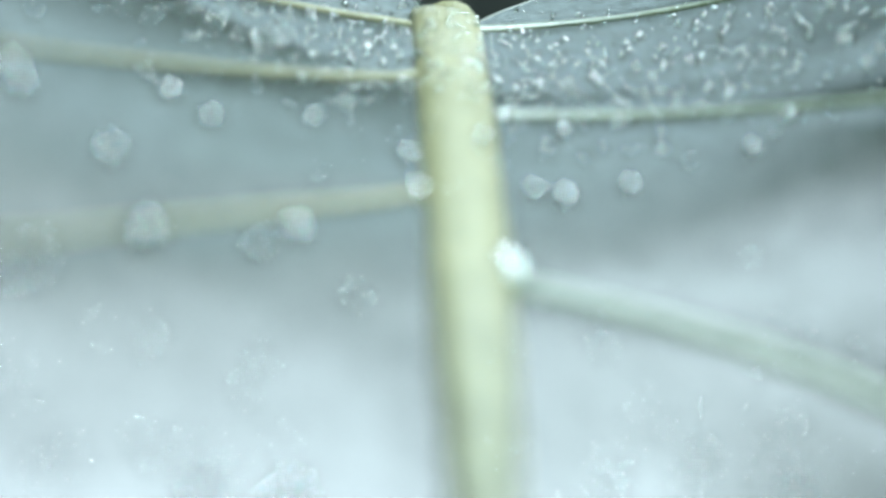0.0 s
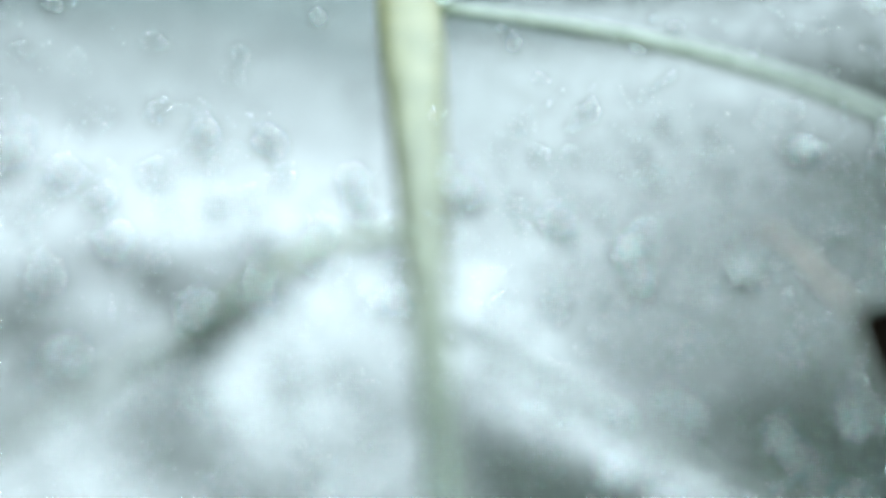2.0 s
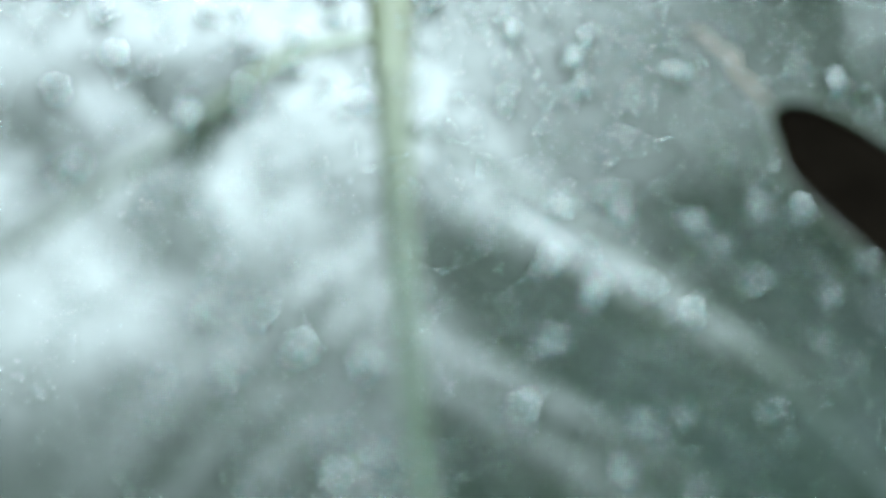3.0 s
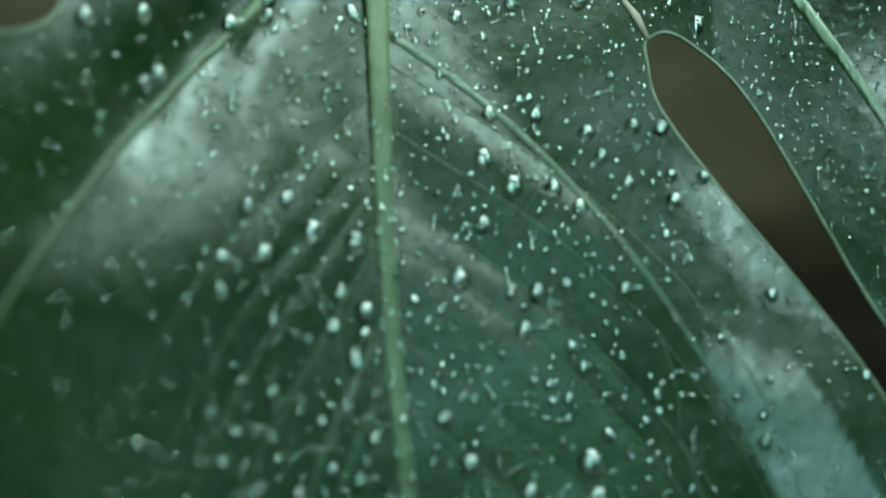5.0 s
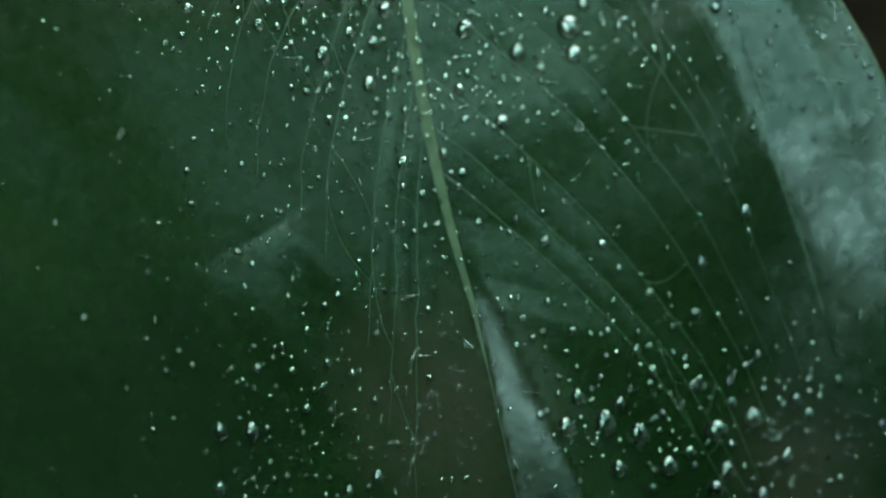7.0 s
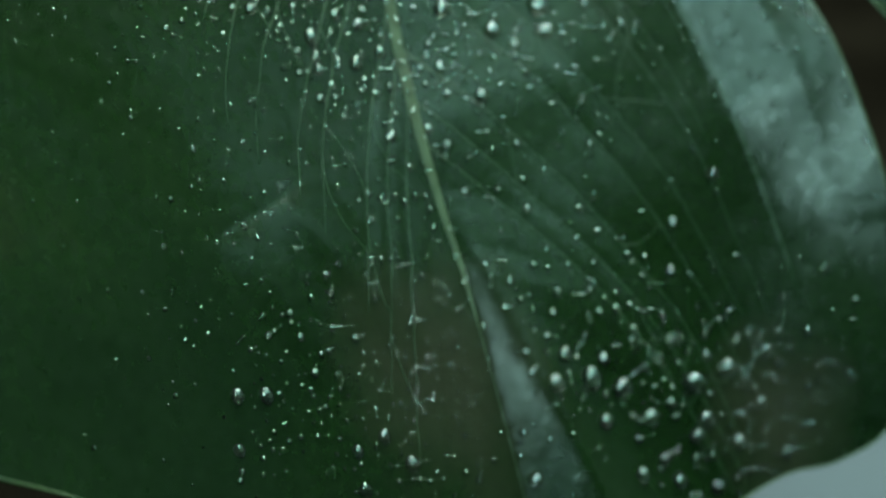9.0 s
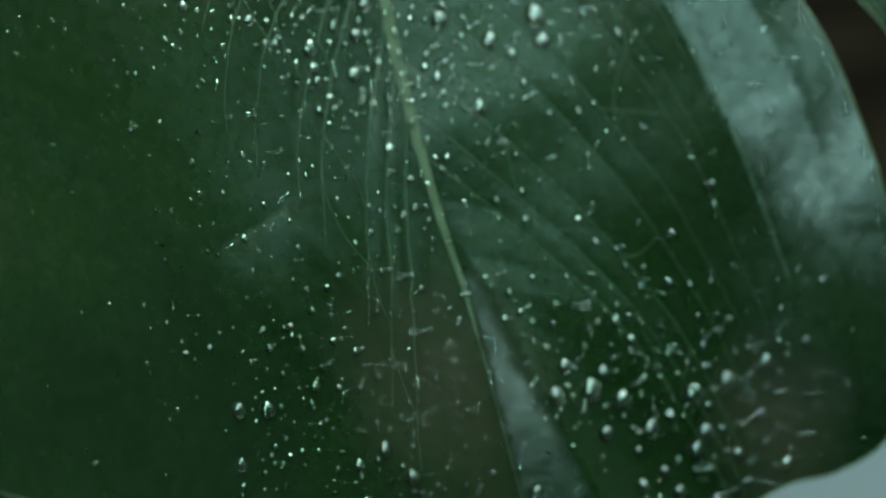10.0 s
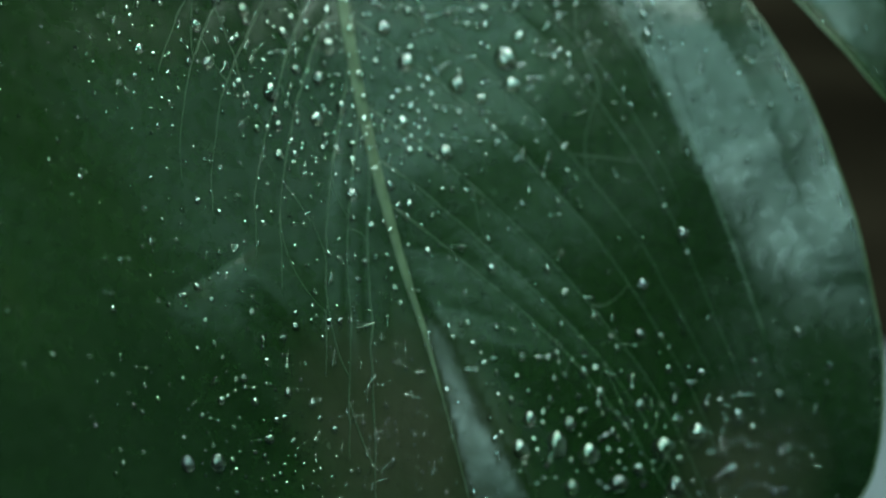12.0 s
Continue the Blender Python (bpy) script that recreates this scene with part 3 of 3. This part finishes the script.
LOWER_MIDDLE = [
    (30.6, -48.6, 0.4), (-32.9, -49.7, 0.5), (13.5, -50.7, 0.5), (-40.3, -50.9, 0.9), (-4.2, -51.6, 0.6), (-22.2, -51.8, 0.8), (-36.6, -52.3, 0.6), (-0.6, -52.3, 0.7), (15.6, -53.3, 0.6), (-30.4, -53.4, 0.6), (-4.7, -54.2, 0.6), (-2.1, -55.8, 0.9), (-35, -56.4, 0.6), (-9.8, -57.1, 0.8),
    (-38.2, -57.7, 0.9), (-32.6, -58.5, 0.5), (-41.4, -58.8, 0.6), (-18.7, -59.9, 1.1), (-33.5, -60, 0.6), (-5.2, -60.1, 0.5), (-49.9, -60.6, 0.8), (-1.1, -61.3, 0.7), (-26.4, -61.6, 0.8), (-29.7, -62.1, 0.6), (-12.2, -62.6, 0.6), (-44.9, -62.7, 0.4), (-25.9, -63.9, 0.8), (-15.2, -64.7, 0.7),
    (-12.2, -65.7, 0.5)]
ABOVE_THE_TIP = [
    (-23.5, -65.9, 0.6), (-29.7, -66, 0.6), (-50.5, -66.2, 0.5), (-8.2, -66.5, 0.6), (-22.9, -68.2, 0.6), (-5.2, -68.7, 0.8), (52.8, -68.7, 0.9), (-25.8, -69.4, 0.7), (-1.6, -71.2, 0.7), (17.5, -71.3, 0.4), (-12.6, -72.5, 0.9), (13.3, -74.2, 0.5), (-6.7, -75.8, 0.5), (8.1, -76.9, 0.5),
    (-12.6, -76.9, 0.5), (-9.1, -77.1, 0.6), (24.8, -77.6, 0.7), (1.4, -78.9, 0.6), (13.8, -79.4, 0.8), (27.9, -81.4, 0.6), (-8.6, -82.7, 0.4), (56.8, -83, 0.5), (-12.5, -83.7, 0.4), (-5.7, -84, 0.5), (-10.6, -84.3, 0.5), (37.5, -84.5, 0.5), (-17.4, -85, 0.5), (-15.4, -85.2, 0.4),
    (47.1, -86.4, 0.5)]
ON_THE_TIP = [
    (42.8, -86.5, 0.8), (-5.2, -87.1, 0.5), (26.8, -87.3, 0.5), (36.9, -87.8, 0.5), (-12, -87.8, 0.5), (-30.1, -88.1, 0.4), (-33.7, -90, 0.4), (17.3, -90.1, 0.4), (14.2, -90.2, 0.5), (81.3, -90.7, 0.5), (52.4, -91.3, 0.4), (48.1, -92.1, 0.5), (25.6, -92.7, 0.6), (33.6, -94, 0.6),
    (18.8, -94.4, 0.7), (40.5, -94.6, 0.6), (35.1, -94.6, 0.6), (58.8, -95.2, 0.4), (50.2, -95.5, 0.5), (70.6, -95.7, 0.8), (60.9, -96, 0.4), (13.1, -96, 0.5), (-13.9, -96.2, 0.4), (-15.8, -96.9, 0.5), (-8.1, -97.3, 0.5), (25, -97.4, 0.6), (-17.7, -97.7, 0.5), (66.8, -98.3, 0.5),
    (17.7, -98.3, 0.5)]
LOW_ON_THE_TIP = [
    (13.6, -98.7, 0.4), (7.9, -99.6, 0.5), (-40.7, -99.7, 0.6), (-5.1, -100.4, 0.4), (49.5, -100.5, 0.8), (64.6, -100.9, 0.8), (-23.8, -100.9, 0.6), (37.2, -101.2, 0.5), (29.7, -102, 0.5), (13.6, -102.6, 0.4), (-26.1, -103.4, 0.5), (36, -104.5, 0.6), (-17.2, -104.7, 0.5), (18.2, -105.2, 0.9),
    (-10.5, -105.6, 0.4), (19.7, -107.7, 0.6), (-29.2, -108.5, 0.6), (-25.6, -112.4, 0.6), (-21.4, -112.7, 0.7), (-33.2, -112.8, 0.6), (-10, -114.2, 0.5), (-17.6, -115.8, 0.6), (-31.4, -116, 0.6), (-26.4, -116.8, 0.5), (-37.2, -117.7, 0.6), (-20.9, -118.8, 0.5), (-25, -120.3, 0.5), (-29.1, -121.2, 0.7)]

# the fattest drops hang together near the tip
TIP_BEADS = [
    (17.3, -112, 1.6), (24.7, -108.5, 1.75), (31, -109, 1.6), (46.3, -105.7, 1.85), (36.8, -113, 1.5), (48.4, -112, 1.45), (19.5, -105.5, 1.2), (27.5, -104.6, 1.1), (53.5, -102.5, 1.6), (41, -110, 1.1)]

# further drops, strewn: centre x, y, spread x, y, how many, radius from, to
STREWN_LOW = [
    (-6, -8, 26, 22, 330, 0.42, 0.8), (8, -48, 28, 16, 110, 0.34, 0.6), (-26, -62, 22, 18, 140, 0.30, 0.6), (40, -106, 17, 12, 130, 0.4, 0.9), (-22, -124, 18, 15, 150, 0.32, 0.62),
    (-45, -110, 16, 22, 40, 0.24, 0.45), (-55, -60, 16, 30, 50, 0.24, 0.45), (58, 40, 24, 30, 900, 0.26, 0.5), (100, 60, 18, 40, 350, 0.26, 0.5), (70, -20, 10, 16, 40, 0.35, 0.6)]
STREWN_HIGH = [
    (8, 52, 16, 16, 130, 0.36, 0.8), (-50, 35, 16, 18, 60, 0.36, 0.9), (-55, 215, 28, 22, 300, 0.3, 0.8), (10, 218, 35, 22, 300, 0.3, 0.8), (-10, 90, 45, 25, 12, 0.4, 0.9), (-62, -5, 14, 14, 50, 0.36, 0.8),
    (-34, 245, 10, 16, 160, 0.25, 0.5), (62, -108, 8, 9, 45, 0.4, 0.8), (-2, -50, 20, 14, 70, 0.45, 0.8), (-5, -108, 9, 12, 50, 0.26, 0.45)]
placed, cells = [], {}


def take(x, y, r):
    """Keeps a drop if it touches no other."""
    key = (int(x // 4), int(y // 4))
    for i in (-1, 0, 1):
        for j in (-1, 0, 1):
            for a, b, c in cells.get((key[0] + i, key[1] + j), ()):
                if (a - x) ** 2 + (b - y) ** 2 < (1.08 * (r + c)) ** 2:
                    return
    cells.setdefault(key, []).append((x, y, r))
    placed.append((x, y, r))


for x, y, r in TIP_BEADS + ROUND_MIDRIB + ON_SHOULDER + NEAR_TIP + UP_THE_BLADE + ROUND_THE_HEART + DOWN_THE_MIDDLE + LOWER_MIDDLE + ABOVE_THE_TIP + ON_THE_TIP + LOW_ON_THE_TIP:
    take(x, y, 1.25 * r)
rng = random.Random(21)
for cx, cy, sx, sy, count, r0, r1 in STREWN_LOW + STREWN_HIGH:
    for _ in range(int(2.3 * count)):
        r = 0.97 * (r0 + (r1 - r0) * rng.random() ** 2.2)
        take(rng.gauss(cx, sx), rng.gauss(cy, sy), r)
# a fringe of small drops along the right rim
for x, y in LOOP[(LOOP[:, 0] > 0.062) & (LOOP[:, 1] < -0.018) & (LOOP[:, 1] > -0.098) & (LOOP[:, 0] < 0.094)] * 1000:
    for _ in range(3):
        take(x - rng.uniform(0.9, 2.6), y + rng.uniform(-2, 2), rng.uniform(0.28, 0.55))
pl = np.array(placed)
ok = inside(pl[:, 0] / 1000, pl[:, 1] / 1000)
for d in (0.0008, -0.0008):
    ok &= inside(pl[:, 0] / 1000 + d, pl[:, 1] / 1000) & inside(pl[:, 0] / 1000, pl[:, 1] / 1000 + d)
placed = [tuple(p) for p, good in zip(pl, ok) if good]


def stand(x, y, p, n):
    """Where a drop stands on the blade, on the midrib where it meets that."""
    r = float(midrib_radius(y))
    off = (x - float(midrib_x(y))) / r
    if abs(off) < 0.95 and y < 0.265:
        p = p + n * (midrib_squeeze(y) * r * math.sqrt(1 - off * off) + 0.0001)
        n = (n + Vector((0.7 * off, 0, 0))).normalized()
    return p, n


def drop_pose(x, y, r, foot, turn, tall):
    p, n = stand(x / 1000, y / 1000, *foot)
    down = (LEAF_AT.to_3x3().inverted() @ Vector((0, 0, -1)))
    down = (down - n * down.dot(n)).normalized()
    side = (-down).cross(n).normalized()
    m = Matrix((side, -down, n)).transposed().to_4x4()
    m.translation = p
    return m @ Matrix.Rotation(turn, 4, "Z") @ Matrix.Diagonal((r / 1000, r / 1000, tall * r / 1000, 1))


# flat puddles that lean on the midrib: x, y, half length, half width in millimetres
for x, y, long, wide in ((-27, 55, 1.9, 1.5), (-26, 50, 1.5, 1.3), (-15.5, 60, 1.7, 1.1), (-21.8, 32, 1.9, 1.1), (-19, -33, 2.4, 1.3)):
    ob = new("water_drop", DROP_SHAPES[1])
    ob.matrix_world = LEAF_AT @ drop_pose(x, y, 1.0, on_blades([(x / 1000, y / 1000)])[0], 0.0, 1.0) @ Matrix.Diagonal((wide, long, 0.8 * wide, 1))
    tagged(ob, "flat clear puddle of rain beside the midrib of the leaf", "water drop", group="rain puddles along the midrib")

# the 290 largest are things of their own, the spray between them is one
order = sorted(placed, key=lambda q: -q[2])
feet = on_blades(np.array(order)[:, :2] / 1000)
for k, ((x, y, r), foot) in enumerate(zip(order[:290], feet)):
    ob = new("water_drop", DROP_SHAPES[k % 3])
    ob.matrix_world = LEAF_AT @ drop_pose(x, y, r, foot, rng.uniform(-0.3, 0.3), rng.uniform(0.72, 1.0)) @ Matrix.Diagonal((rng.uniform(0.88, 1.12), rng.uniform(0.9, 1.12), 1, 1))
    tagged(ob, "clear round rain drop standing on the green leaf" if r < 1.05 else "large clear rain drop sagging on the green leaf", "water drop", group="rain drops on the leaf")

small = drop_mesh("spray_drop", 5, 12, 0.4)
base = np.array([v.co for v in small.vertices])
faces = [tuple(p.vertices) for p in small.polygons]
verts, polys = [], []
for (x, y, r), foot in zip(order[290:], feet[290:]):
    m = np.array(drop_pose(x, y, r, foot, rng.uniform(-0.4, 0.4), rng.uniform(0.75, 1.05)))
    at = len(verts)
    verts += (base @ m[:3, :3].T + m[:3, 3]).tolist()
    polys += [tuple(at + i for i in f) for f in faces]
me = bpy.data.meshes.new("drop_spray")
me.from_pydata(verts, [], polys)
me.materials.append(M_WATER)
for p in me.polygons:
    p.use_smooth = len(p.vertices) < 5
spray = tagged(new("drop_spray", me), "fine spray of small clear rain drops on the leaf", "water drops", kind="stuff")
spray.matrix_world = LEAF_AT

# ---------------------------------------------------------------- behind the leaf
bm = bmesh.new()
box(bm, 0.13, 0.75, 0.05, 0.60, -0.02, 0.06)
bmesh.ops.bevel(bm, geom=bm.edges[:], offset=0.008, segments=2, affect="EDGES")
flat("paving_slab", bm, M_SLAB, "grey concrete slab lying on the soil", "slab", kind="")
